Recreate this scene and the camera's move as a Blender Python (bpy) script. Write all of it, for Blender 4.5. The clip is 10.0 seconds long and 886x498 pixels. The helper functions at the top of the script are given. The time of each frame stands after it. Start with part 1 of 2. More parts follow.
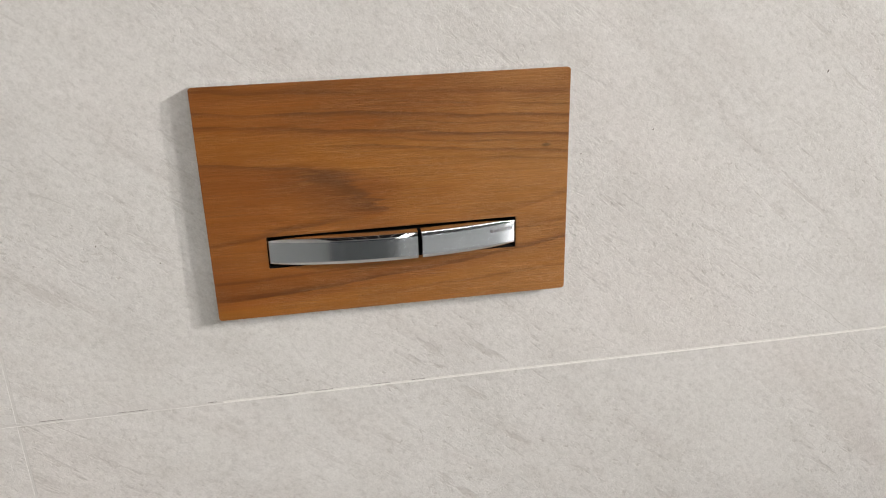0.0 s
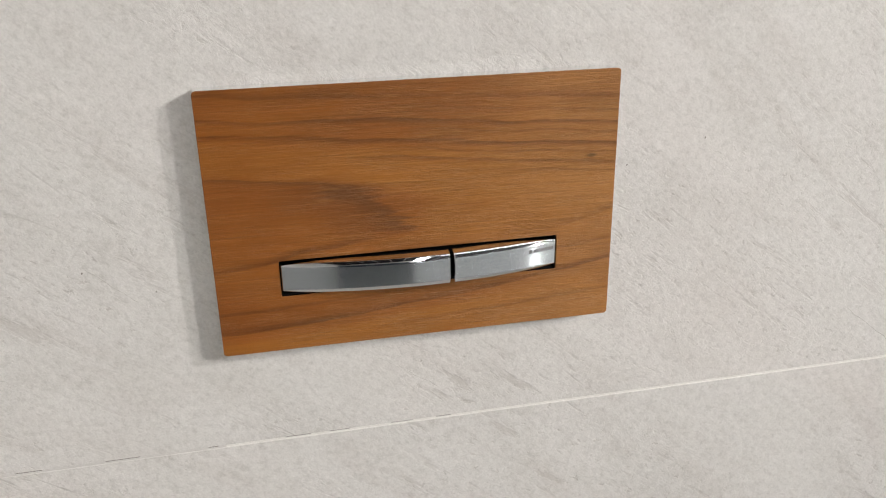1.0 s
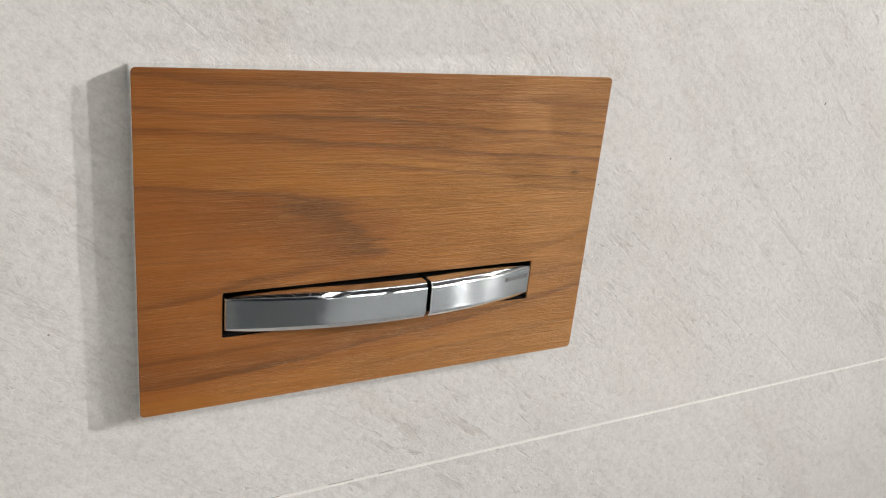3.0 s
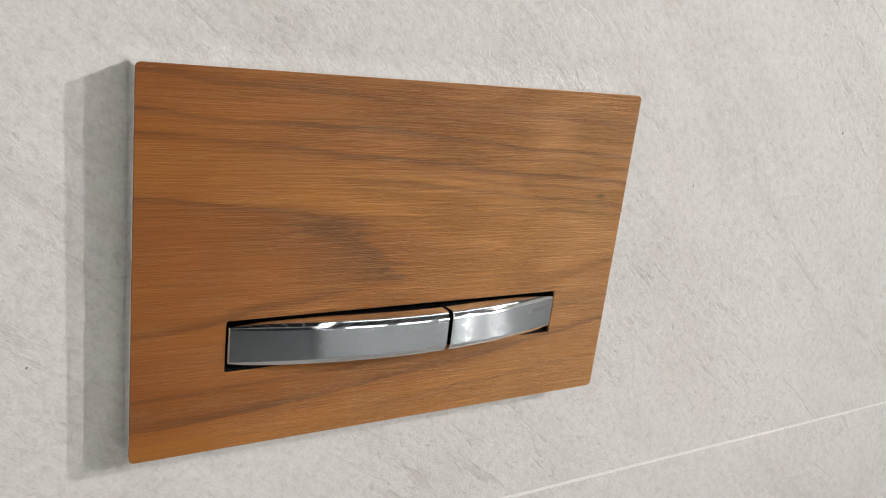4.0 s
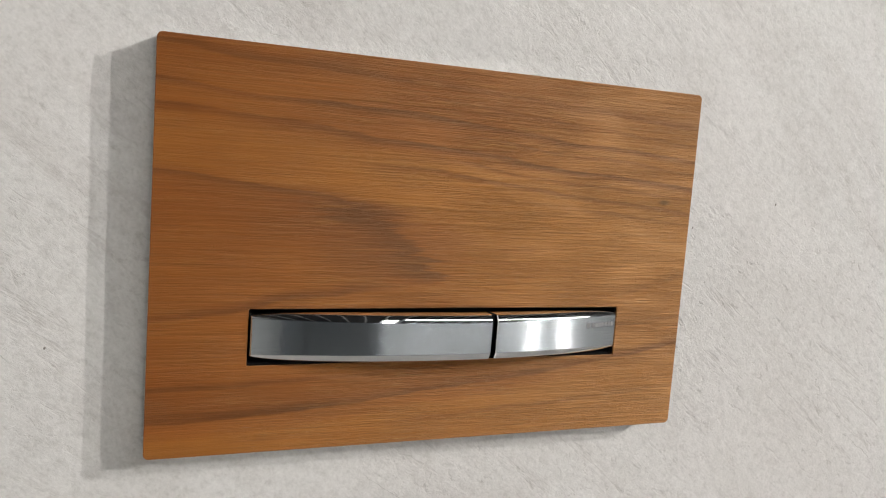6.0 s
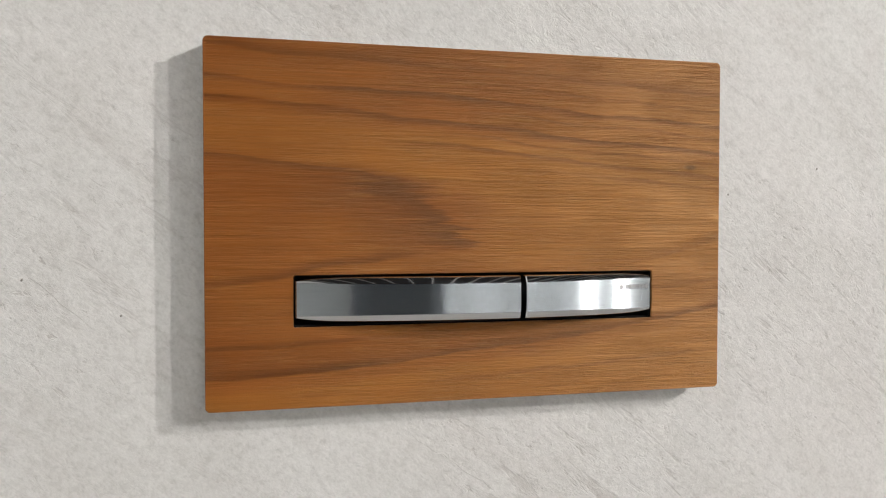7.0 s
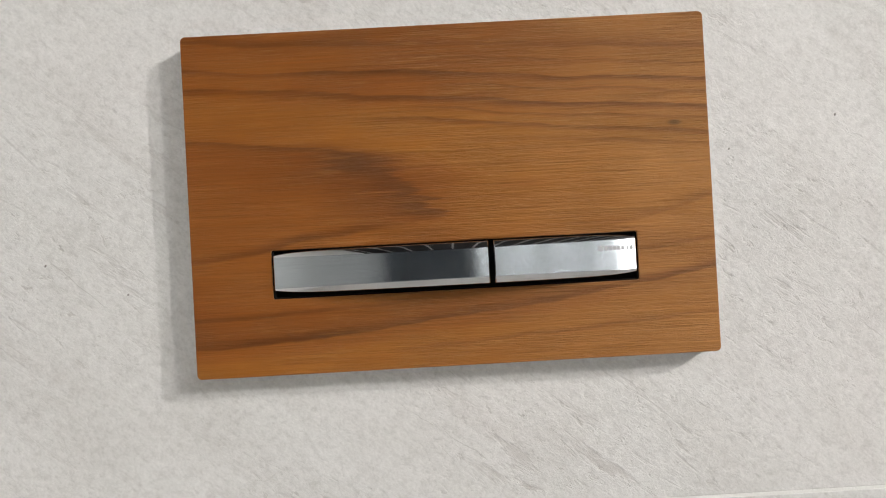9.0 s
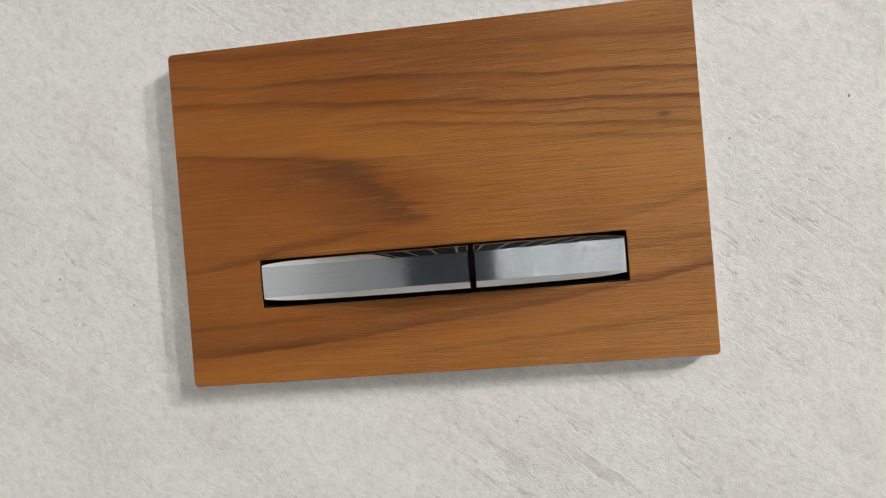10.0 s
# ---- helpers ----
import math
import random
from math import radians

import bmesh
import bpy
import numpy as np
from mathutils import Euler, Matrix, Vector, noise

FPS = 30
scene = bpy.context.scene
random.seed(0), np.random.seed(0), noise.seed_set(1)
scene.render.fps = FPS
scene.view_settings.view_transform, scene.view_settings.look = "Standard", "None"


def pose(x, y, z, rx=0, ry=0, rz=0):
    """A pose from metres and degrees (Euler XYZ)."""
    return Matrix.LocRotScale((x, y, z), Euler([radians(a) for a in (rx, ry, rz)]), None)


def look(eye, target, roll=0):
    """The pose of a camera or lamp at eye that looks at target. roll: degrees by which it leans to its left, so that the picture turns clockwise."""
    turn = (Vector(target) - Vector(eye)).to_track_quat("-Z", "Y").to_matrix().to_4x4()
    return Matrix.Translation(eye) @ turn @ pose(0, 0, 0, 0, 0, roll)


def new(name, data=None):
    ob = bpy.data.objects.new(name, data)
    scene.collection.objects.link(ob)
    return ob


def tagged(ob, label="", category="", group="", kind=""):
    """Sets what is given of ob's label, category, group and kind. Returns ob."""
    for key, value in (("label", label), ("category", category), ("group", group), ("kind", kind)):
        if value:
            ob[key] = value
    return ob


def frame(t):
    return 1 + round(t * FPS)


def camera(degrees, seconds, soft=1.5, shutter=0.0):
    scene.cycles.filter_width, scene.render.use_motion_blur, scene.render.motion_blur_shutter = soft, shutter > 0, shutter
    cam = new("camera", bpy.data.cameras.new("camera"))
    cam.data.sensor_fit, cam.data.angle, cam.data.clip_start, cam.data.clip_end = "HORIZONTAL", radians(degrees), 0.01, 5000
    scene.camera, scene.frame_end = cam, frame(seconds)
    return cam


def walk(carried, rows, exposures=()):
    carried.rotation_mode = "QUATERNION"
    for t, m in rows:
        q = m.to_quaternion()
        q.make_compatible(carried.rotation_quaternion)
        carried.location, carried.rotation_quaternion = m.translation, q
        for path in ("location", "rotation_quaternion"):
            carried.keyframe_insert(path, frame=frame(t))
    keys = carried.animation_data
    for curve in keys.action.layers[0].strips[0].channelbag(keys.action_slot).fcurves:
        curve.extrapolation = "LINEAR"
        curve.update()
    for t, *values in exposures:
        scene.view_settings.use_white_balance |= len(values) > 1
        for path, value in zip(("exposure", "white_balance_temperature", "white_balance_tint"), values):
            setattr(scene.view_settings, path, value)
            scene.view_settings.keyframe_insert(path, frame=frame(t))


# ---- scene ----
cam = camera(55.94, 10.0, soft=1.1)
PATH = [
    (0, (-0.05545, -0.54590, 1.22914), (0.02130, -0.08948, 1.03997), -1.49),
    (0.5, (-0.07742, -0.51356, 1.22377), (0.00952, -0.05716, 1.03900), -1.46),
    (1, (-0.08584, -0.47641, 1.21582), (0.01137, -0.02260, 1.02978), -0.98),
    (1.5, (-0.11889, -0.43780, 1.19965), (0.02044, 0.00795, 1.02108), 0.99),
    (2, (-0.13627, -0.41404, 1.19735), (0.04377, 0.01739, 1.01999), 2.86),
    (2.5, (-0.16152, -0.38793, 1.19287), (0.05070, 0.02976, 1.01823), 4.32),
    (2.7, (-0.16920, -0.37881, 1.19149), (0.05413, 0.03337, 1.01762), 4.99),
    (3.8, (-0.18812, -0.33268, 1.16328), (0.07353, 0.06856, 1.01995), 7.12),
    (4, (-0.18830, -0.32466, 1.16030), (0.07461, 0.07794, 1.02320), 7.03),
    (4.5, (-0.18513, -0.31177, 1.14905), (0.07885, 0.09624, 1.03138), 7.02),
    (5, (-0.17367, -0.31129, 1.13324), (0.07932, 0.10908, 1.03690), 6.34),
    (5.5, (-0.16113, -0.32607, 1.11909), (0.06172, 0.11541, 1.04538), 5.03),
    (5.7, (-0.15548, -0.33057, 1.10816), (0.05678, 0.11722, 1.04165), 4.80),
    (6.8, (-0.11726, -0.36969, 1.06083), (0.02626, 0.10861, 1.03577), 1.02),
    (7, (-0.11151, -0.38189, 1.05020), (0.01116, 0.10261, 1.03584), 0.04),
    (7.5, (-0.07818, -0.38999, 1.03418), (-0.00938, 0.10525, 1.03548), -1.74),
    (8, (-0.05533, -0.39436, 1.02221), (0.00526, 0.10195, 1.02228), -2.46),
    (8.5, (-0.03395, -0.39926, 1.01773), (0.00726, 0.09904, 1.01828), -2.97),
    (9, (-0.01019, -0.40492, 1.02131), (-0.00383, 0.09502, 1.02557), -3.14),
    (9.5, (0.01322, -0.40248, 1.01813), (-0.01812, 0.09645, 1.02749), -3.61),
    (10, (0.05404, -0.39609, 1.02735), (-0.01235, 0.09948, 1.02615), -4.75),
]
walk(cam, [(t, look(eye, target, roll)) for t, eye, target, roll in PATH],
     exposures=[(0, -0.13, 6520, 11), (2.5, -0.07, 6450, 10), (4.0, -0.11, 6420, 10), (5.3, -0.20, 6420, 10), (7.0, -0.10, 6380, 9.5), (10, -0.06, 6360, 9.3)])

# ---- light ----
world = bpy.data.worlds.new("room_air")
scene.world = world
world.use_nodes = True
world.node_tree.nodes["Background"].inputs[0].default_value = (0.02, 0.02, 0.02, 1)
world.node_tree.nodes["Background"].inputs[1].default_value = 0.2

CEILING = 2.6
scene.cycles.blur_glossy = 0.03
SPOTS = [((2.66, -1.80, 2.46), 270.0), ((2.46, -2.40, 2.42), 225.0)]   # the two hard shadows beside the plate
PANEL_GLOW = 11.5
SPOT_TINT = (1.0, 0.96, 0.90)
PANEL_TINT = (1.0, 0.985, 0.97)


# ---- materials ----
class Graph:
    """A small helper round one node material."""

    def __init__(self, name):
        self.mat = bpy.data.materials.new(name)
        self.mat.use_nodes = True
        self.tree = self.mat.node_tree
        self.bsdf = self.tree.nodes["Principled BSDF"]

    def node(self, kind, sockets=None, **settings):
        n = self.tree.nodes.new(kind)
        for key, value in settings.items():
            setattr(n, key, value)
        for key, value in (sockets or {}).items():
            self.feed(n.inputs[key], value)
        return n

    def feed(self, socket, value):
        if isinstance(value, bpy.types.NodeSocket):
            self.tree.links.new(value, socket)
        else:
            socket.default_value = value

    def math(self, op, a, b=0.0, c=0.0, clamp=False):
        n = self.node("ShaderNodeMath", {0: a, 1: b, 2: c}, operation=op)
        n.use_clamp = clamp
        return n.outputs[0]

    def xyz(self):
        co = self.node("ShaderNodeTexCoord").outputs["Object"]
        return self.node("ShaderNodeSeparateXYZ", {0: co}).outputs

    def vector(self, x, y, z):
        return self.node("ShaderNodeCombineXYZ", {0: x, 1: y, 2: z}).outputs[0]

    def noise(self, vec, scale, detail=3.0, rough=0.5, warp=0.0):
        return self.node("ShaderNodeTexNoise", {"Vector": vec, "Scale": scale, "Detail": detail, "Roughness": rough, "Distortion": warp}).outputs["Fac"]

    def span(self, value, a, b, lo=0.0, hi=1.0, smooth=True):
        n = self.node("ShaderNodeMapRange", {"Value": value, "From Min": a, "From Max": b, "To Min": lo, "To Max": hi},
                      interpolation_type="SMOOTHSTEP" if smooth else "LINEAR")
        return n.outputs["Result"]

    def ramp(self, fac, stops, interpolation="LINEAR"):
        n = self.node("ShaderNodeValToRGB", {0: fac})
        n.color_ramp.interpolation = interpolation
        while len(n.color_ramp.elements) < len(stops):
            n.color_ramp.elements.new(0.5)
        for e, (p, c) in zip(n.color_ramp.elements, stops):
            e.position, e.color = p, (*c, 1)
        return n.outputs[0]

    def mix(self, fac, a, b, blend="MIX"):
        n = self.node("ShaderNodeMix", data_type="RGBA", blend_type=blend)
        for key, value in ((0, fac), (6, a), (7, b)):
            self.feed(n.inputs[key], (*value, 1) if isinstance(value, tuple) and len(value) == 3 else value)
        return n.outputs[2]

    def bump(self, height, strength, distance, under=None):
        n = self.node("ShaderNodeBump", {"Height": height, "Strength": strength, "Distance": distance})
        if under is not None:
            self.feed(n.inputs["Normal"], under)
        return n.outputs[0]

    def put(self, **sockets):
        for key, value in sockets.items():
            key = {"color": "Base Color", "rough": "Roughness", "metal": "Metallic", "normal": "Normal", "aniso": "Anisotropic",
                   "turn": "Anisotropic Rotation", "tangent": "Tangent", "coat": "Coat Weight", "specular": "Specular IOR Level", "tint": "Specular Tint", "ior": "IOR", "sheen": "Sheen Weight", "sheen_rough": "Sheen Roughness", "sheen_tint": "Sheen Tint"}[key]
            self.feed(self.bsdf.inputs[key], (*value, 1) if isinstance(value, tuple) and len(value) == 3 else value)
        return self.mat


def wood_material():
    """Oiled walnut veneer: one cathedral figure whose nose points to +x, year rings above and below it, brushed along the grain."""
    g = Graph("walnut_veneer")
    x, y, z = g.xyz()
    add = lambda *terms: terms[0] if len(terms) == 1 else g.math("ADD", terms[0], add(*terms[1:]))
    mul = lambda *terms: terms[0] if len(terms) == 1 else g.math("MULTIPLY", terms[0], mul(*terms[1:]))
    wave = lambda fx, seed, fz, detail=3.0, rough=0.5: g.noise(g.vector(mul(x, fx), seed, mul(z, fz)), 1.0, detail, rough)
    swing = lambda value, size: mul(g.math("SUBTRACT", value, 0.5), size)
    slow, mid = wave(9.0, 0.0, 24.0, 2.0), wave(26.0, 3.1, 120.0)
    fine = wave(18.0, 7.7, 1000.0, 4.0, 0.62)
    hair = wave(45.0, 1.3, 2600.0, 2.0, 0.6)
    comb = wave(16.0, 5.2, 420.0, 4.0, 0.65)
    broken = wave(20.0, 12.4, 60.0, 3.0)
    w = add(z, swing(slow, 0.0050), swing(wave(30.0, 15.5, 42.0, 2.0), 0.0046), swing(mid, 0.0024), swing(fine, 0.0008))
    gold, deep, dark = (0.312, 0.1080, 0.0140), (0.138, 0.0300, 0.0040), (0.088, 0.0155, 0.0020)

    # broad tone: orange brown, with golden sapwood bands and a paler straight-grained side towards +x
    def between(lo, hi, soft):
        return mul(g.span(lo, -soft, soft), g.span(hi, -soft, soft))

    def curve(c0, c1, c2=0.0):
        """Height of the wood above a grain line c0 + c1 x + c2 x^2."""
        return g.math("SUBTRACT", w, add(c0, mul(x, add(c1, mul(x, c2)))))

    main = curve(0.0150, -0.174, -0.44)
    arm = curve(-0.0065, 0.170, 0.11)
    lower = curve(-0.0572, 0.106, 0.23)
    col = g.mix(g.span(slow, 0.30, 0.70), (0.206, 0.0530, 0.0066), (0.254, 0.0740, 0.0090))
    sap = between(main, mul(curve(0.0400, -0.090), -1.0), 0.005)
    col = g.mix(mul(sap, g.span(x, -0.10, -0.02, 0.45, 0.80)), col, gold)
    heart = mul(g.span(x, -0.012, 0.020), between(curve(-0.022, 0.05), mul(curve(0.026, -0.08), -1.0), 0.010))
    col = g.mix(mul(heart, g.span(comb, 0.35, 0.6, 0.45, 0.85)), col, gold)
    col = g.mix(g.span(lower, -0.003, -0.009, 0.0, 0.70), col, gold)
    col = g.mix(mul(between(lower, mul(curve(-0.046, 0.05), -1.0), 0.003), 0.40), col, deep)
    col = g.mix(g.span(curve(0.060, -0.06), -0.002, 0.012, 0.0, 0.35), col, deep)

    pale_side = mul(g.span(x, -0.015, 0.115, 0.0, 0.62), g.span(add(mul(slow, 0.5), mul(broken, 0.5)), 0.35, 0.62, 0.50, 1.0))
    col = g.mix(pale_side, col, (0.345, 0.1480, 0.0430))

    # year rings: crisp on one side, fading out on the other
    def ring(c0, c1, c2, over, under, strength, x0=-1.0, x1=1.0, tone=dark):
        d = curve(c0, c1, c2)
        line = mul(g.span(d, over * 0.85, 0.0), g.span(d, -under * 0.85, 0.0))
        line = mul(line, g.span(broken, 0.30, 0.62, 0.55, 1.0), min(strength * 1.4, 0.92))
        if x0 > -1.0:
            line = mul(line, g.span(x, x0 - 0.02, x0 + 0.02))
        if x1 < 1.0:
            line = mul(line, g.span(x, x1 + 0.02, x1 - 0.02))
        return g.mix(line, col, tone)

    col = ring(0.0704, -0.054, 0.0, 0.0050, 0.0016, 0.42)
    col = ring(0.0640, -0.060, 0.0, 0.0010, 0.0024, 0.32, x0=-0.02)
    col = ring(0.0568, -0.060, 0.02, 0.0011, 0.0040, 0.66)
    col = ring(0.0520, -0.072, 0.0, 0.0008, 0.0020, 0.38, x0=0.0)
    col = ring(0.0457, -0.082, 0.02, 0.0012, 0.0046, 0.72)
    col = ring(0.0405, -0.088, 0.0, 0.0008, 0.0022, 0.34, x0=-0.01)
    col = ring(0.0351, -0.095, 0.0, 0.0012, 0.0034, 0.46, x0=-0.035)
    col = ring(0.0280, -0.080, 0.0, 0.0010, 0.0030, 0.30, x0=0.05)
    col = ring(0.0150, -0.174, -0.44, 0.0010, 0.0042, 0.74, x1=-0.035)
    col = ring(-0.0065, 0.170, 0.11, 0.0060, 0.0022, 0.50, x1=-0.030)
    col = ring(-0.0330, 0.215, 0.0, 0.0060, 0.0016, 0.40, x0=0.075)
    col = ring(-0.0420, 0.130, 0.0, 0.0040, 0.0014, 0.34, x0=0.085)
    col = ring(-0.0487, 0.024, -0.19, 0.0030, 0.0012, 0.42, x1=-0.02)
    col = ring(-0.0572, 0.106, 0.23, 0.0060, 0.0013, 0.80)
    col = ring(-0.0705, 0.060, 0.10, 0.0030, 0.0010, 0.26, x0=-0.02)

    # the dark flame behind the nose, combed out along the grain
    xf = add(x, swing(comb, 0.050))
    flank = g.math("SUBTRACT", add(-0.0135, mul(w, -1.23)), xf)
    flame = mul(g.span(flank, -0.004, 0.006), g.span(flank, 0.062, 0.004))
    flame = mul(flame, between(arm, mul(main, -1.0), 0.004))
    col = g.mix(mul(flame, 0.88), col, deep)
    edge = mul(g.span(flank, -0.003, 0.004), g.span(flank, 0.026, 0.002), between(add(arm, 0.001), mul(add(main, -0.001), -1.0), 0.003))
    col = g.mix(mul(edge, g.span(mid, 0.30, 0.62, 0.55, 0.92)), col, dark)
    hx, hz = add(xf, 0.038), mul(add(w, -0.0165), 3.0)
    head = g.math("SQRT", add(mul(hx, hx), mul(hz, hz)))
    col = g.mix(g.span(head, 0.026, 0.005, 0.0, 0.80), col, dark)

    # fine streaks and open pores
    streak = add(mul(fine, 0.9), mul(mid, 0.5))
    col = g.mix(1.0, col, g.ramp(streak, [(0.40, (0.80, 0.775, 0.75)), (0.68, (1.0, 1.0, 1.0)), (1.0, (1.25, 1.28, 1.30))]), "MULTIPLY")
    dash = wave(30.0, 6.1, 640.0, 4.0, 0.66)
    nap = mul(g.span(wave(24.0, 9.0, 90.0), 0.36, 0.62, 0.45, 1.0), g.span(x, -0.12, 0.03, 0.55, 1.0))
    col = g.mix(mul(nap, g.span(dash, 0.56, 0.70, 0.0, 0.30)), col, (0.098, 0.0270, 0.0060))
    col = g.mix(mul(nap, g.span(dash, 0.46, 0.34, 0.0, 0.36)), col, (0.40, 0.180, 0.0480))
    col = g.mix(g.span(hair, 0.66, 0.76, 0.0, 0.22), col, (0.06, 0.022, 0.007))
    kx, kz = g.math("SUBTRACT", x, 0.107), mul(g.math("SUBTRACT", z, 0.0285), 2.4)
    knot = add(g.math("SQRT", add(mul(kx, kx), mul(kz, kz))), swing(mid, 0.002))
    col = g.mix(g.span(knot, 0.0046, 0.0008, 0.0, 0.80), col, (0.05, 0.020, 0.009))
    relief = mul(nap, g.math("SUBTRACT", mul(hair, 0.4), dash))
    tangent = g.node("ShaderNodeTangent", direction_type="UV_MAP", uv_map="brush").outputs[0]
    rough = g.span(fine, 0.3, 0.7, 0.44, 0.54, smooth=False)
    return g.put(color=col, rough=rough, normal=g.bump(relief, 1.0, 0.0017), specular=1.0, ior=1.6, aniso=0.8, turn=0.25, tangent=tangent,
                 tint=(1.0, 0.68, 0.36), sheen=0.56, sheen_rough=0.35, sheen_tint=(1.0, 0.70, 0.40))


def stone_tile_material():
    """Pale grey stoneware with a slate-like slanting relief, pits and thin veins."""
    g = Graph("pale_stoneware")
    x, y, z = g.xyz()
    c, s = math.cos(radians(38)), math.sin(radians(38))
    u = g.math("SUBTRACT", g.math("MULTIPLY", x, c), g.math("MULTIPLY", z, s))
    v = g.math("ADD", g.math("MULTIPLY", x, s), g.math("MULTIPLY", z, c))
    off = g.math("MULTIPLY", g.node("ShaderNodeObjectInfo").outputs["Random"], 17.0)
    vec = lambda a, b, k: g.vector(g.math("MULTIPLY", u, a), g.math("ADD", off, k), g.math("MULTIPLY", v, b))
    cloud = g.noise(vec(2.2, 5.0, 0.0), 1.0, 3.0)
    band = g.noise(vec(7.0, 26.0, 2.0), 1.0, 5.0, 0.6, 0.4)
    tone = g.noise(vec(18.0, 30.0, 31.0), 1.0, 4.0, 0.6)
    leather = g.noise(vec(190.0, 275.0, 4.0), 1.0, 5.0, 0.72, 0.3)
    ridge = g.noise(vec(17.0, 95.0, 23.0), 1.0, 5.0, 0.64, 0.35)
    pit = g.noise(vec(120.0, 230.0, 6.0), 1.0, 4.0, 0.66, 0.4)
    fine = g.noise(vec(620.0, 720.0, 8.0), 1.0, 3.0, 0.65)
    patch = g.span(g.noise(vec(5.0, 12.0, 11.0), 1.0, 4.0), 0.38, 0.62)
    col = g.ramp(cloud, [(0.3, (0.630, 0.617, 0.597)), (0.5, (0.665, 0.654, 0.635)), (0.7, (0.674, 0.652, 0.631))])
    col = g.mix(g.span(band, 0.50, 0.74, 0.0, 0.44), col, (0.55, 0.520, 0.495))
    col = g.mix(1.0, col, g.ramp(tone, [(0.3, (0.95, 0.945, 0.94)), (0.5, (1.0, 1.0, 1.0)), (0.7, (1.03, 1.03, 1.035))]), "MULTIPLY")
    pits = g.math("MULTIPLY", g.span(pit, 0.58, 0.71), g.math("ADD", g.math("MULTIPLY", patch, 0.9), 0.1))
    # shade inside the pits, put into the colour besides the bump
    col = g.mix(g.math("MULTIPLY", pits, 0.42), col, (0.37, 0.335, 0.310))
    col = g.mix(1.0, col, g.ramp(leather, [(0.3, (0.86, 0.855, 0.85)), (0.5, (1.0, 1.0, 1.0)), (0.75, (1.09, 1.09, 1.095))]), "MULTIPLY")
    vein = g.math("ABSOLUTE", g.math("SUBTRACT", g.noise(vec(1.3, 16.0, 15.0), 1.0, 2.0, 0.45), 0.5))
    crack = g.math("MULTIPLY", g.span(vein, 0.005, 0.001), g.span(g.noise(vec(9.0, 12.0, 19.0), 1.0, 2.0), 0.60, 0.68, 0.0, 0.22))
    col = g.mix(1.0, col, g.ramp(fine, [(0.3, (0.92, 0.915, 0.91)), (0.5, (1.0, 1.0, 1.0)), (0.7, (1.06, 1.06, 1.06))]), "MULTIPLY")
    col = g.mix(crack, col, (0.33, 0.31, 0.29))
    crest = g.math("MULTIPLY", g.span(ridge, 0.57, 0.68), g.math("ADD", g.math("MULTIPLY", patch, 0.8), 0.15))
    # slanting streaks: shading of the ridges painted into the tile colour
    col = g.mix(g.math("MULTIPLY", crest, 0.44), col, (0.45, 0.42, 0.395))
    zone = g.math("ADD", g.math("MULTIPLY", patch, 0.65), 0.35)
    height = g.math("MULTIPLY", zone, g.math("ADD", g.math("MULTIPLY", leather, 1.0), g.math("MULTIPLY", ridge, 0.6)))
    height = g.math("ADD", height, g.math("ADD", g.math("MULTIPLY", band, 0.6), g.math("MULTIPLY", fine, 0.14)))
    height = g.math("SUBTRACT", height, g.math("ADD", g.math("MULTIPLY", pits, 0.45), g.math("ADD", g.math("MULTIPLY", crack, 0.6), g.math("MULTIPLY", crest, 0.55))))
    return g.put(color=col, rough=0.62, normal=g.bump(height, 0.42, 0.0014), specular=0.35)


def plain_material(name, color, rough, metal=0.0, grain=0.0, scale=200.0, relief=0.0):
    g = Graph(name)
    x, y, z = g.xyz()
    n = g.noise(g.vector(x, y, z), scale, 4.0, 0.6)
    big = g.noise(g.vector(x, y, z), scale * 0.06, 2.0)
    lo, hi = tuple(c * (1 - grain) for c in color), tuple(min(1.0, c * (1 + grain)) for c in color)
    col = g.ramp(g.math("ADD", g.math("MULTIPLY", n, 0.6), g.math("MULTIPLY", big, 0.4)), [(0.3, lo), (0.7, hi)])
    sockets = dict(color=col, rough=g.span(n, 0.3, 0.7, rough * 0.9, min(1.0, rough * 1.1), smooth=False), metal=metal)
    if relief:
        sockets["normal"] = g.bump(n, 0.4, relief)
    return g.put(**sockets)


def brushed_material():
    """Steel brushed along x: reflections smear up and down."""
    g = Graph("brushed_chrome")
    x, y, z = g.xyz()
    line = g.noise(g.vector(g.math("MULTIPLY", x, 30.0), 0.0, g.math("MULTIPLY", z, 3000.0)), 1.0, 2.0, 0.6)
    tangent = g.node("ShaderNodeTangent", direction_type="UV_MAP", uv_map="brush").outputs[0]
    groove = g.noise(g.vector(g.math("MULTIPLY", x, 3000.0), 2.0, g.math("MULTIPLY", z, 60000.0)), 1.0, 1.0, 0.5)
    tilt = g.vector(0.0, 0.0, g.math("MULTIPLY", g.math("SUBTRACT", groove, 0.5), 2.2))
    normal = g.node("ShaderNodeVectorMath", {0: g.node("ShaderNodeNewGeometry").outputs["Normal"], 1: tilt}, operation="ADD").outputs[0]
    normal = g.node("ShaderNodeVectorMath", {0: normal}, operation="NORMALIZE").outputs[0]
    col = g.ramp(line, [(0.25, (0.45, 0.490, 0.520)), (0.75, (0.55, 0.590, 0.620))])
    return g.put(color=col, metal=1.0, rough=0.185, aniso=1.0, turn=BRUSH_TURN, tangent=tangent, normal=normal)


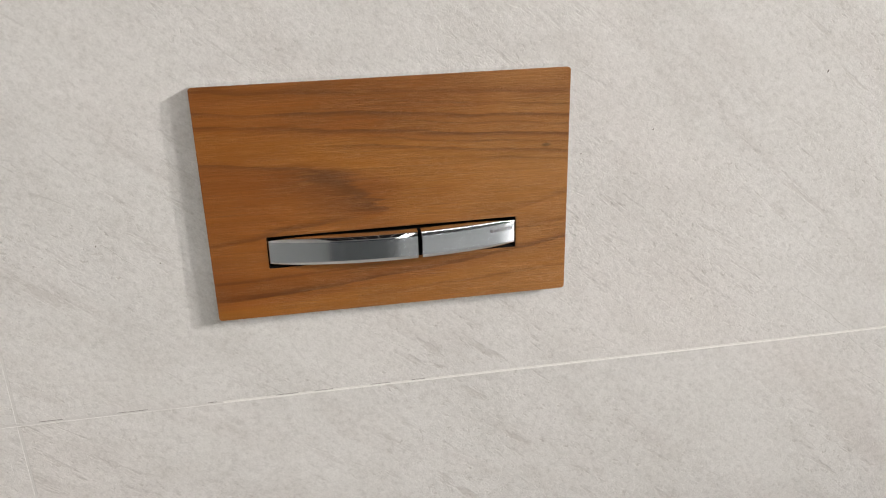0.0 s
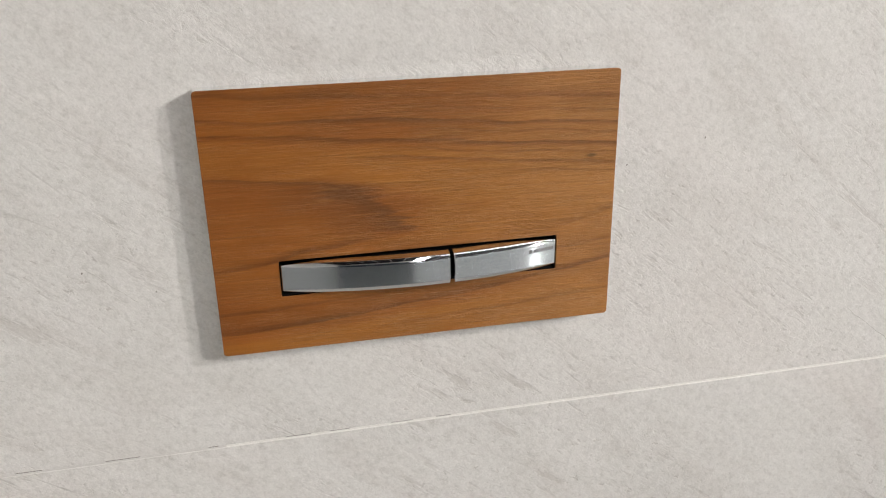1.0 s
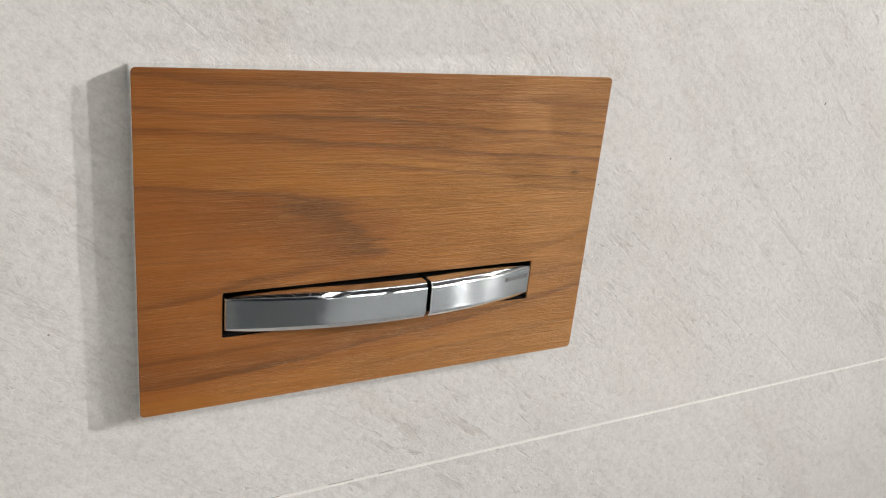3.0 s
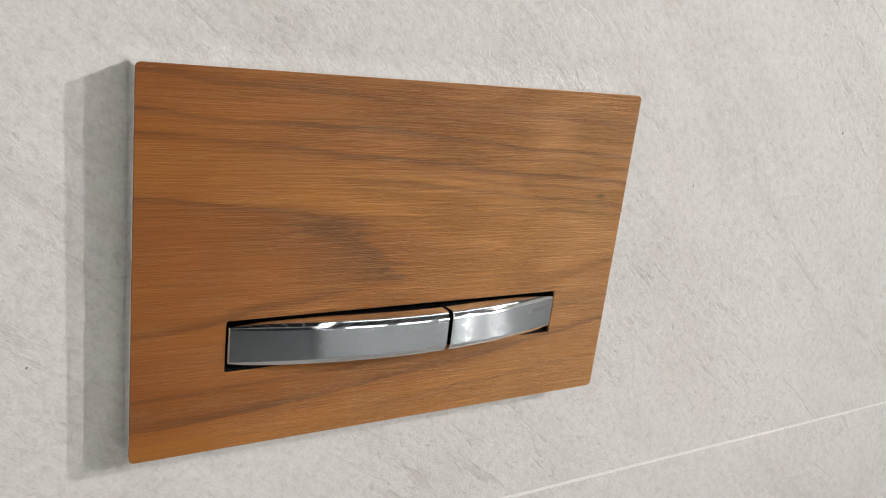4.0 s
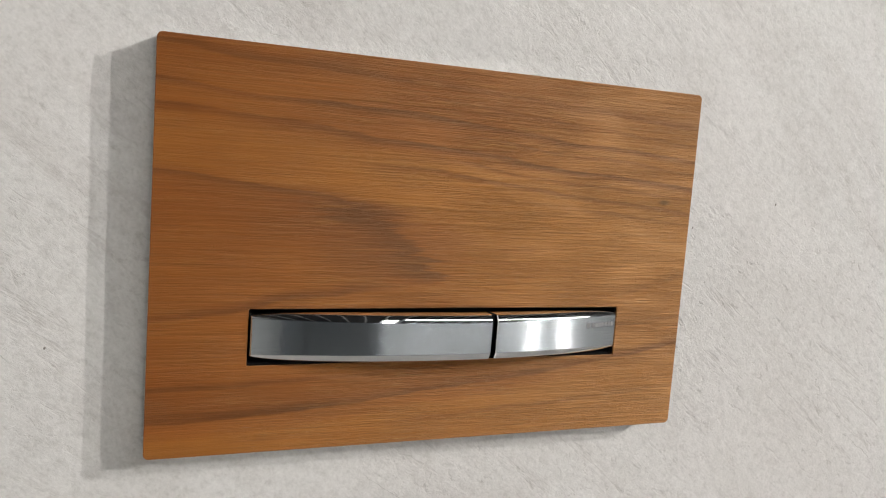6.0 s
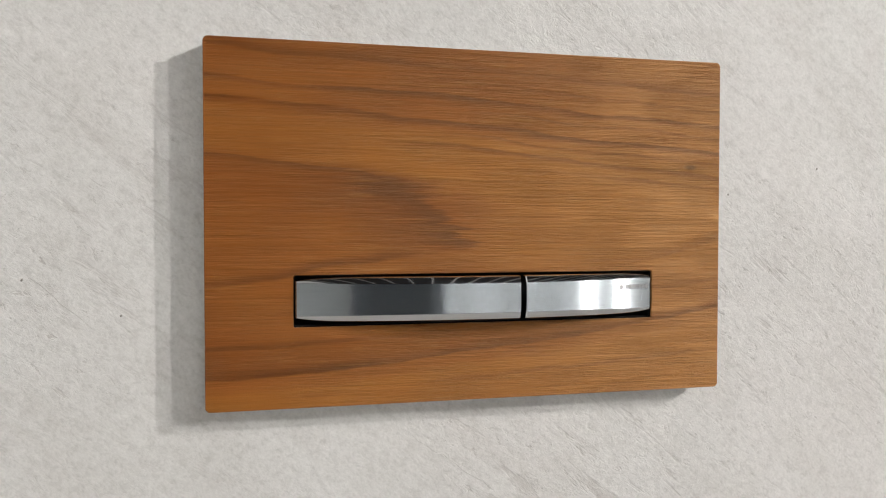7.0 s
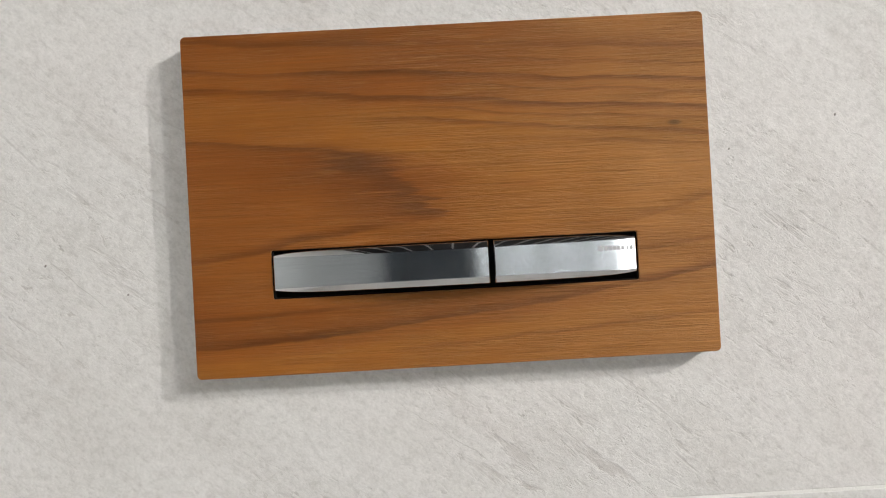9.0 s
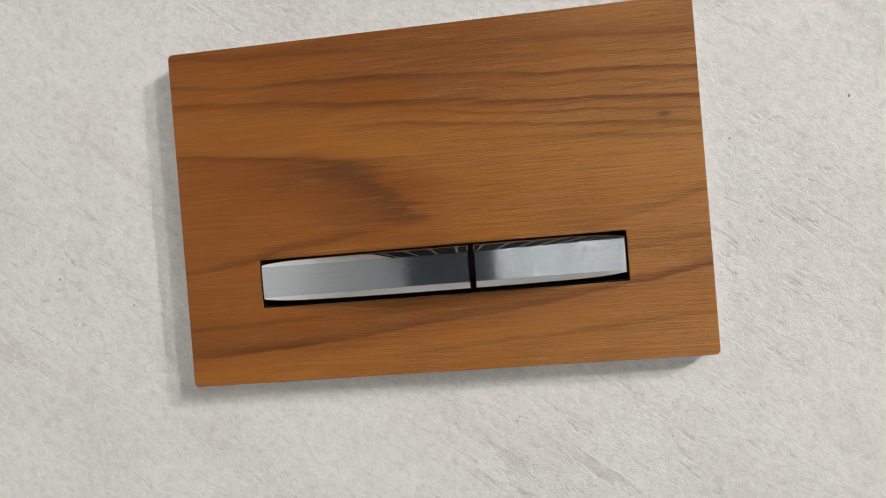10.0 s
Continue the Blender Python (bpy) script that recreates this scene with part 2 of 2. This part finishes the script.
def glow_material(name, color, strength):
    g = Graph(name)
    g.feed(g.bsdf.inputs["Base Color"], (0.8, 0.8, 0.8, 1))
    g.feed(g.bsdf.inputs["Emission Color"], (*color, 1))
    g.feed(g.bsdf.inputs["Emission Strength"], strength)
    return g.mat


BRUSH_TURN = 0.25
WOOD = wood_material()
TILE = stone_tile_material()
GROUT = plain_material("pale_grout", (0.80, 0.79, 0.76), 0.9, 0, 0.06, 900.0, 0.0006)
DUSTY_GROUT = plain_material("dusty_grout", (0.64, 0.625, 0.605), 0.9, 0, 0.08, 500.0, 0.0006)
DIRT = plain_material("dark_joint_crack", (0.20, 0.185, 0.17), 0.95, 0, 0.3, 900.0)
CHROME = plain_material("polished_chrome", (0.80, 0.81, 0.82), 0.035, 1.0, 0.02, 300.0)
BRUSHED = brushed_material()
RIM = plain_material("satin_pale_rim", (0.86, 0.86, 0.86), 0.10, 1.0, 0.02, 700.0)
BLACK = plain_material("black_plastic", (0.010, 0.010, 0.011), 0.65, 0, 0.3, 800.0)
BLACK.node_tree.nodes["Principled BSDF"].inputs["Specular IOR Level"].default_value = 0.08   # dull, ribbed plastic
ENGRAVED = plain_material("etched_grey", (0.33, 0.33, 0.335), 0.5, 1.0, 0.1, 900.0)
PLASTER = plain_material("white_wall_paint", (0.84, 0.83, 0.81), 0.85, 0, 0.03, 60.0, 0.0008)
CEIL_DARK = plain_material("charcoal_ceiling_paint", (0.035, 0.036, 0.040), 0.7, 0, 0.2, 30.0)
CEIL_RIB = plain_material("pale_metal_ceiling_rib", (0.55, 0.55, 0.55), 0.4, 0.3, 0.05, 50.0)
FLOOR = plain_material("white_floor_stone", (0.66, 0.65, 0.63), 0.45, 0, 0.12, 14.0, 0.0005)
# paint of the added recess, dark only for what the buttons reflect
DARK_MIRRORED = plain_material("dark_reflection_paint", (0.15, 0.185, 0.235), 0.8, 0, 0.15, 20.0)
LAMP_BODY = plain_material("white_lamp_enamel", (0.75, 0.75, 0.75), 0.35, 0, 0.02, 60.0)
PANEL = glow_material("led_panel_diffuser", PANEL_TINT, PANEL_GLOW)
LENS = glow_material("spot_lens", SPOT_TINT, 14.0)


# ---- building helpers ----
def link(name, bm, material, parent=None, label="", smooth=None):
    mesh = bpy.data.meshes.new(name)
    bmesh.ops.recalc_face_normals(bm, faces=bm.faces)
    bm.to_mesh(mesh)
    bm.free()
    for m in material if isinstance(material, (list, tuple)) else [material]:
        mesh.materials.append(m)
    if smooth is not None:
        mesh.polygons.foreach_set("use_smooth", [True] * len(mesh.polygons))
        mesh.set_sharp_from_angle(angle=radians(smooth))
    ob = new(name, mesh)
    if parent is not None:
        ob.parent = parent
    if label:
        ob["label"] = label
    return ob


def part(name, bm, material, parent, label="", smooth=None):
    return link(name, bm, material, parent, label, smooth)


def box(bm, x0, x1, y0, y1, z0, z1, material=0, bevel=0.0):
    made = bmesh.ops.create_cube(bm, size=1.0, matrix=Matrix.LocRotScale(((x0 + x1) / 2, (y0 + y1) / 2, (z0 + z1) / 2), None, (x1 - x0, y1 - y0, z1 - z0)))
    verts = made["verts"]
    faces = {f for v in verts for f in v.link_faces}
    for f in faces:
        f.material_index = material
    if bevel:
        bmesh.ops.bevel(bm, geom=list({e for v in verts for e in v.link_edges}), offset=bevel, segments=2, affect="EDGES", profile=0.5)
    return bm


def rounded(cx, cz, hx, hz, r, steps=10):
    """A rounded rectangle in x and z, counter-clockwise, with the same count of points for any size."""
    loop = []
    for sx, sz, start in ((1, -1, -90), (1, 1, 0), (-1, 1, 90), (-1, -1, 180)):
        for i in range(steps + 1):
            a = radians(start + 90 * i / steps)
            loop.append((cx + sx * (hx - r) + r * math.cos(a), cz + sz * (hz - r) + r * math.sin(a)))
    return loop


def lathe_rings(bm, rings, closed=True):
    """Skins a row of (y, loop) rings with quads; closed joins the last ring to the first."""
    rows = [[bm.verts.new((x, y, z)) for x, z in loop] for y, loop in rings]
    pairs = list(zip(rows, rows[1:])) + ([(rows[-1], rows[0])] if closed else [])
    for a, b in pairs:
        for i in range(len(a)):
            j = (i + 1) % len(a)
            bm.faces.new((a[i], a[j], b[j], b[i]))
    return rows


# ---- the shell of the room ----
X0, X1, Y1 = -0.62, 3.5, -3.3
JOINT_Z, JOINT_X, TILE_W, TILE_H, GAP = 0.8973, -0.2718, 1.2, 0.6, 0.0017

wall = link("wall_north", box(bmesh.new(), X0 - 0.1, X1 + 0.1, 0.0105, 0.16, 0, CEILING), PLASTER)
tagged(wall, "white wall clad in pale grey stoneware tiles", "wall", kind="structure")
tagged(link("wall_east", box(bmesh.new(), X1, X1 + 0.1, Y1 - 0.1, 0.0105, 0, CEILING), PLASTER), "plain white painted side wall", "wall", kind="structure")
tagged(link("wall_west", box(bmesh.new(), X0 - 0.1, X0, Y1 - 0.1, 0.0105, 0, CEILING), PLASTER), "plain white painted side wall", "wall", kind="structure")
tagged(link("wall_south", box(bmesh.new(), X0, X1, Y1 - 0.1, Y1, 0, CEILING), PLASTER), "plain white painted wall behind the camera", "wall", kind="structure")
# added dark recess behind the camera, open towards the plate, for dark button reflections
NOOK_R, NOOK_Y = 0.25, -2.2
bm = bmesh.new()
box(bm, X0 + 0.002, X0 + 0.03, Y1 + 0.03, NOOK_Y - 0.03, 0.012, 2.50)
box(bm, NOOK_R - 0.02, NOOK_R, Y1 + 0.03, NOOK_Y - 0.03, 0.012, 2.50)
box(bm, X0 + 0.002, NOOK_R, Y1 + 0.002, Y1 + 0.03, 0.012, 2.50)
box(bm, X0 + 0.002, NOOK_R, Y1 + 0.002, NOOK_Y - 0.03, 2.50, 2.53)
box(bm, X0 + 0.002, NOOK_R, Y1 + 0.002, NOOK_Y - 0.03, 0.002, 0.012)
tagged(link("added_dark_recess", bm, DARK_MIRRORED), "added dark-painted recess behind the camera, unseen except in the buttons' reflections", "wall", kind="structure")
# added partition, out of view, that closes the recess off
bm = bmesh.new()
box(bm, NOOK_R + 0.001, NOOK_R + 0.04, Y1 + 0.002, NOOK_Y, 0.001, CEILING - 0.025)
box(bm, X0 + 0.002, NOOK_R, NOOK_Y - 0.03, NOOK_Y, 2.44, CEILING - 0.025)
tagged(link("added_partition", bm, PLASTER), "added plain white partition beside the dark recess, out of view", "wall", kind="structure")
tagged(link("floor", box(bmesh.new(), X0 - 0.1, X1 + 0.1, Y1 - 0.1, 0.16, -0.1, 0), FLOOR), "plain white stone floor", "floor", kind="structure")

# charcoal ceiling with pale ribs
bm = bmesh.new()
box(bm, X0 - 0.1, X1 + 0.1, Y1 - 0.1, 0.16, CEILING, CEILING + 0.1)
x = X0 + 0.05
while x < X1:
    box(bm, x, x + 0.011, Y1, 0.0, CEILING - 0.02, CEILING - 0.0005, material=1)
    x += 0.15
tagged(link("ceiling", bm, [CEIL_DARK, CEIL_RIB]), "charcoal ceiling with thin pale ribs", "ceiling", kind="structure")


# ---- lamps ----
def led_panel(x, y, sx, sy):
    lamp = tagged(new("ceiling_panel_light"), "flat white ceiling light panel, switched on", "ceiling light", "ceiling light panels")
    lamp.matrix_world = pose(x, y, CEILING - 0.0205)
    bm = bmesh.new()
    for a, b, c, d in ((-sx, sx, -sy, -sy + 0.02), (-sx, sx, sy - 0.02, sy), (-sx, -sx + 0.02, -sy + 0.02, sy - 0.02), (sx - 0.02, sx, -sy + 0.02, sy - 0.02)):
        box(bm, a, b, c, d, -0.03, 0)
    part("frame", bm, LAMP_BODY, lamp)
    part("diffuser", box(bmesh.new(), -sx + 0.02, sx - 0.02, -sy + 0.02, sy - 0.02, -0.024, -0.004), PANEL, lamp)


for px, py in ((1.0, -3.03), (1.75, -3.03), (2.5, -3.03), (3.1, -3.03)):
    led_panel(px, py, 0.29, 0.22)
led_panel(0.38, -2.05, 0.07, 0.52)
led_panel(1.72, -1.5, 1.25, 0.06)


def spot_lamp(place, power):
    """A round track spot that aims at the plate."""
    lamp = tagged(new("spot_lamp"), "white cylindrical ceiling spot lamp, switched on", "spot lamp", "ceiling spot lamps")
    lamp.matrix_world = pose(*place)
    aim = look(place, (-0.1, 0, 1.2)).to_3x3().to_4x4()
    bm = bmesh.new()
    bmesh.ops.create_cone(bm, cap_ends=True, segments=32, radius1=0.034, radius2=0.034, depth=0.11, matrix=aim @ Matrix.Translation((0, 0, 0.075)))
    part("housing", bm, LAMP_BODY, lamp, smooth=40)
    bm = bmesh.new()
    bmesh.ops.create_cone(bm, cap_ends=True, segments=32, radius1=0.028, radius2=0.028, depth=0.004, matrix=aim @ Matrix.Translation((0, 0, 0.016)))
    part("lens", bm, LENS, lamp, smooth=40)
    bm = bmesh.new()
    bmesh.ops.create_cone(bm, cap_ends=True, segments=16, radius1=0.009, radius2=0.009, depth=CEILING - place[2] - 0.02, matrix=Matrix.Translation((0, 0, (CEILING - place[2] - 0.02) / 2)))
    part("stem", bm, LAMP_BODY, lamp, smooth=40)
    data = bpy.data.lights.new("spot_beam", "SPOT")
    data.energy, data.color, data.spot_size, data.spot_blend, data.shadow_soft_size = power, SPOT_TINT, radians(36), 1.0, 0.026
    beam = new("spot_beam", data)
    beam.matrix_world = look(place, (-0.1, 0, 1.2))


for place, power in SPOTS:
    spot_lamp(place, power)


# ---- the flush plate ----
PLATE_Z, HALF_W, HALF_H, FRONT = 1.0500, 0.1230, 0.0803, -0.0138
OPEN_L, OPEN_R, OPEN_B, OPEN_T = -0.0856, 0.0862, -0.0447, -0.0218

plate = tagged(new("flush_plate"), "walnut-veneered toilet flush plate with two chrome buttons on a tiled wall", "flush plate")
plate.matrix_world = pose(0, 0, PLATE_Z)
ocx, ocz, ohx, ohz = (OPEN_L + OPEN_R) / 2, (OPEN_B + OPEN_T) / 2, (OPEN_R - OPEN_L) / 2, (OPEN_T - OPEN_B) / 2
outer = lambda inset: rounded(0, 0, HALF_W - inset, HALF_H - inset, 0.0022)
inner = lambda grow: rounded(ocx, ocz, ohx + grow, ohz + grow, 0.0008)
bm = bmesh.new()
lathe_rings(bm, [(-0.0131, outer(0)), (FRONT + 0.0003, outer(0)), (FRONT + 0.0001, outer(0.0001)), (FRONT, outer(0.0003)),
                 (FRONT, inner(0.0003)), (FRONT + 0.0003, inner(0)), (-0.0131, inner(0))])
uv = bm.loops.layers.uv.new("brush")
for f in bm.faces:
    for l in f.loops:
        l[uv].uv = (l.vert.co.x * 3, l.vert.co.z * 3)
part("wood_panel", bm, WOOD, plate, "orange-brown walnut veneer with a dark cathedral figure", smooth=12)
bm = bmesh.new()
lathe_rings(bm, [(-0.0131, outer(0.0003)), (-0.0116, outer(0.0003)), (-0.0116, inner(0.001)), (-0.0131, inner(0.001))])
part("seam", bm, BLACK, plate, "thin black shadow gap behind the veneer")
bm = bmesh.new()
lathe_rings(bm, [(-0.0005, outer(0.0002)), (-0.01155, outer(0.0002)), (-0.0116, outer(0.00025)), (-0.0116, inner(0.0015)), (-0.0005, inner(0.0015))])
part("rim", bm, RIM, plate, "satin pale grey side rim", smooth=30)
bm = bmesh.new()
rows = lathe_rings(bm, [(-0.0124, inner(-0.00005)), (-0.0124, inner(-0.0006)), (-0.004, inner(-0.0006)), (-0.002, inner(-0.0006)), (-0.002, inner(0.0012)), (-0.0110, inner(0.0012)), (-0.0117, inner(-0.00005))])
bm.faces.new(rows[2])
part("recess_tray", bm, BLACK, plate, "black plastic recess round the buttons", smooth=30)

BULGE, FLUSH, REACH = 0.0118, -0.0146, 0.0857


def button(name, x0, x1, neck, label):
    """One half of the bowed push bar: a brushed face between polished sloping edges."""
    holder = part(name, bmesh.new(), CHROME, plate, label)
    cz, count = ocz + 0.0008, 56
    bm, face = bmesh.new(), bmesh.new()
    uv = face.loops.layers.uv.new("brush")
    rows, frows = [], []
    for i in range(count + 1):
        x = (x0, x1)[i // count] if i in (0, count) else x0 + 0.0004 + (x1 - x0 - 0.0008) * (i - 1) / (count - 2)
        k = max(0.0, 1 - (x / REACH) ** 2)
        yf = FLUSH - BULGE * k + (0.0005 if i in (0, count) else 0.0)
        end = min(x + 0.0850, 0.0856 - x)
        hf = 0.0073 - 0.0006 * k
        ho = 0.0079 + 0.0017 * (1 - math.exp(-max(end, 0.0) / 0.008))
        angles = [radians(v) for v in (26, 27, 28, 29, 30, 31, 32, 33, 35, 39, 48, 62, 76)]
        runs = [1, 1, 1, 1, 1, 1, 1, 1, 0.9, 0.6, 0.4, 0.5, 0.6]
        unit = (ho - hf) / sum(l * math.cos(v) for l, v in zip(runs, angles))
        section = [(yf + 0.00012, hf + 0.00004)]
        for l, v in zip(runs, angles):
            section.append((section[-1][0] + l * unit * math.sin(v), section[-1][1] + l * unit * math.cos(v)))
        section.append((min(section[-1][0] + 0.0060, -0.0045), ho + 0.0001))
        loop = section + [(y, -h) for y, h in reversed(section)]
        rows.append([bm.verts.new((x, y, cz + h)) for y, h in loop])
        rim = [(yf + 0.00012, -hf - 0.00004), (yf, -hf + 0.0002), (yf, hf - 0.0002), (yf + 0.00012, hf + 0.00004)]
        frows.append([face.verts.new((x, y, cz + h)) for y, h in rim])
    for a, b in zip(rows, rows[1:]):
        for i in range(len(a) - 1):
            bm.faces.new((a[i], b[i], b[i + 1], a[i + 1]))
        bm.faces.new((a[-1], b[-1], b[0], a[0]))
    bm.faces.new(rows[0]), bm.faces.new(rows[-1])
    for a, b in zip(frows, frows[1:]):
        for i in range(3):
            f = face.faces.new((a[i], b[i], b[i + 1], a[i + 1]))
            for l in f.loops:
                l[uv].uv = (l.vert.co.x * 5, l.vert.co.z * 5)
    # the face is lifted off the chrome body by a hair, so that the two never share a plane
    for v in face.verts:
        v.co.y -= 0.00006
    bmesh.ops.recalc_face_normals(bm, faces=bm.faces)
    bm.to_mesh(holder.data)
    bm.free()
    holder.data.polygons.foreach_set("use_smooth", [True] * len(holder.data.polygons))
    holder.data.set_sharp_from_angle(angle=radians(20))
    part("brushed_face", face, BRUSHED, holder, "brushed metal face", smooth=15)
    a, b = neck
    yb = max(FLUSH - BULGE * (1 - (v / REACH) ** 2) for v in neck) + 0.0055
    part("neck", box(bmesh.new(), a, b, yb, -0.003, cz - 0.0055, cz + 0.0055), BLACK, holder, "black plastic neck behind the button")
    return holder


large = button("large_button", -0.0847, 0.0154, (-0.030, 0.010), "wide bowed chrome full-flush button")
small = button("small_button", 0.0178, 0.0853, (0.022, 0.045), "narrow bowed chrome half-flush button")


# maker's mark on the small button: a small square and seven plain bars
def mark(x, width, z, height):
    k = max(0.0, 1 - ((x + width / 2) / REACH) ** 2)
    slope = 2 * BULGE * (x + width / 2) / REACH ** 2
    bm = box(bmesh.new(), -width / 2, width / 2, -0.00003, 0.0004, -height / 2, height / 2)
    ob = part("logo_bar", bm, ENGRAVED, small, "small grey etched bar")
    ob.matrix_basis = Matrix.Translation((x + width / 2, FLUSH - BULGE * k - 0.00012, z)) @ Matrix.Rotation(math.atan(slope), 4, "Z")


mark(0.0665, 0.0024, ocz + 0.0040, 0.0024)
for i in range(7):
    mark(0.0697 + i * 0.00205, 0.00165, ocz + 0.0040, 0.0021)


# ---- tiles and joints of the wall ----
def tile_mesh(width, height):
    bm = box(bmesh.new(), 0, width, 0.0, 0.0103, 0, height, bevel=0.0004)
    mesh = bpy.data.meshes.new("tile")
    bm.to_mesh(mesh)
    bm.free()
    mesh.materials.append(TILE)
    return mesh


shapes = {}
columns, xs = [], JOINT_X - 2 * TILE_W
while xs < X1:
    columns.append((max(xs + GAP / 2, X0), min(xs + TILE_W - GAP / 2, X1)))
    xs += TILE_W
rows_z, zs = [], JOINT_Z - 2 * TILE_H
while zs < CEILING:
    rows_z.append((max(zs + GAP / 2, 0.0), min(zs + TILE_H - GAP / 2, CEILING)))
    zs += TILE_H
for a, b in columns:
    for c, d in rows_z:
        if b - a < 0.01 or d - c < 0.01:
            continue
        key = (round(b - a, 4), round(d - c, 4))
        if key not in shapes:
            shapes[key] = tile_mesh(*key)
        piece = new("tile", shapes[key])
        piece.parent = wall
        piece.location = (a, 0, c)

bm = bmesh.new()
for c, d in rows_z[:-1]:
    box(bm, X0, -0.13, 0.0003, 0.0104, d - 0.0002, d + GAP + 0.0002, material=1)
    box(bm, -0.13, X1, 0.0004, 0.0104, d - 0.0002, d + GAP + 0.0002)
for a, b in columns[:-1]:
    if b > X0:
        for c, d in rows_z:
            box(bm, b - 0.0002, b + GAP + 0.0002, 0.0002, 0.0104, c + 0.0004, d - 0.0004, material=1)
part("grout", bm, [GROUT, DUSTY_GROUT], wall, "thin pale grout joints")

# short dark cracks along the upper lip of the joint
rng = random.Random(5)
bm = bmesh.new()
x = JOINT_X + 0.014
while x < 0.05:
    length = rng.uniform(0.006, 0.022)
    box(bm, x, x + length, 0.00015, 0.002, JOINT_Z + GAP / 2 - 0.0003, JOINT_Z + GAP / 2 + rng.uniform(0.0, 0.0002))
    x += length + rng.uniform(0.008, 0.045)
part("joint_crack", bm, DIRT, wall, "short dark cracks along the grout joint")


# hairline cracks and small chips in the stone face
def crack(points, width):
    """A thin ragged groove along a line on the wall, tapering to both ends."""
    bm = bmesh.new()
    last = None
    for i, (x, z) in enumerate(points):
        wide = width * (0.35 if i in (0, len(points) - 1) else rng.uniform(0.7, 1.2)) / 2
        ring = [bm.verts.new((x + dx * wide * 0.6, y, z + dz * wide * 0.8)) for dx, dz, y in ((1, 1, 0.0003), (0.4, 0.4, -0.00008), (-0.4, -0.4, -0.00008), (-1, -1, 0.0003))]
        if last:
            for a in range(3):
                bm.faces.new((last[a], last[a + 1], ring[a + 1], ring[a]))
        last = ring
    part("hairline_crack", bm, FAINT, wall, "fine grey hairline crack in a tile")


def ragged(x0, z0, x1, z1, count=14, jitter=0.0006):
    return [(x0 + (x1 - x0) * i / count + rng.uniform(-jitter, jitter), z0 + (z1 - z0) * i / count + rng.uniform(-jitter, jitter)) for i in range(count + 1)]


FAINT = plain_material("grey_hairline", (0.40, 0.38, 0.36), 0.9, 0, 0.25, 700.0)
crack(ragged(0.318, 0.944, 0.3755, 0.8985), 0.0006)
crack(ragged(0.384, 0.861, 0.420, 0.838), 0.0005)
crack(ragged(0.262, 0.950, 0.288, 0.932), 0.0004)
crack(ragged(-0.196, 1.030, -0.168, 1.004, 10), 0.0005)
crack(ragged(-0.030, 0.950, 0.012, 0.922, 12, 0.0009), 0.0004)

for cx, cz, size in ((0.3205, 1.1140, 0.0011), (0.1900, 1.0800, 0.0007), (-0.1970, 1.0270, 0.0007), (-0.1580, 1.0110, 0.0006), (0.1370, 1.0660, 0.0006)):
    bm = bmesh.new()
    bmesh.ops.create_icosphere(bm, subdivisions=2, radius=1.0)
    for v in bm.verts:
        k = 1 + 0.35 * noise.noise(v.co * 1.7 + Vector((cx * 90, 0, cz * 70)))
        v.co = Vector((v.co.x * size * k * 0.8 + v.co.z * size * 0.25, v.co.y * 0.00025, v.co.z * size * k * 1.1))
    chip = part("chip", bm, DIRT, wall, "small dark chip in a tile")
    chip.location = (cx, 0.0001, cz)
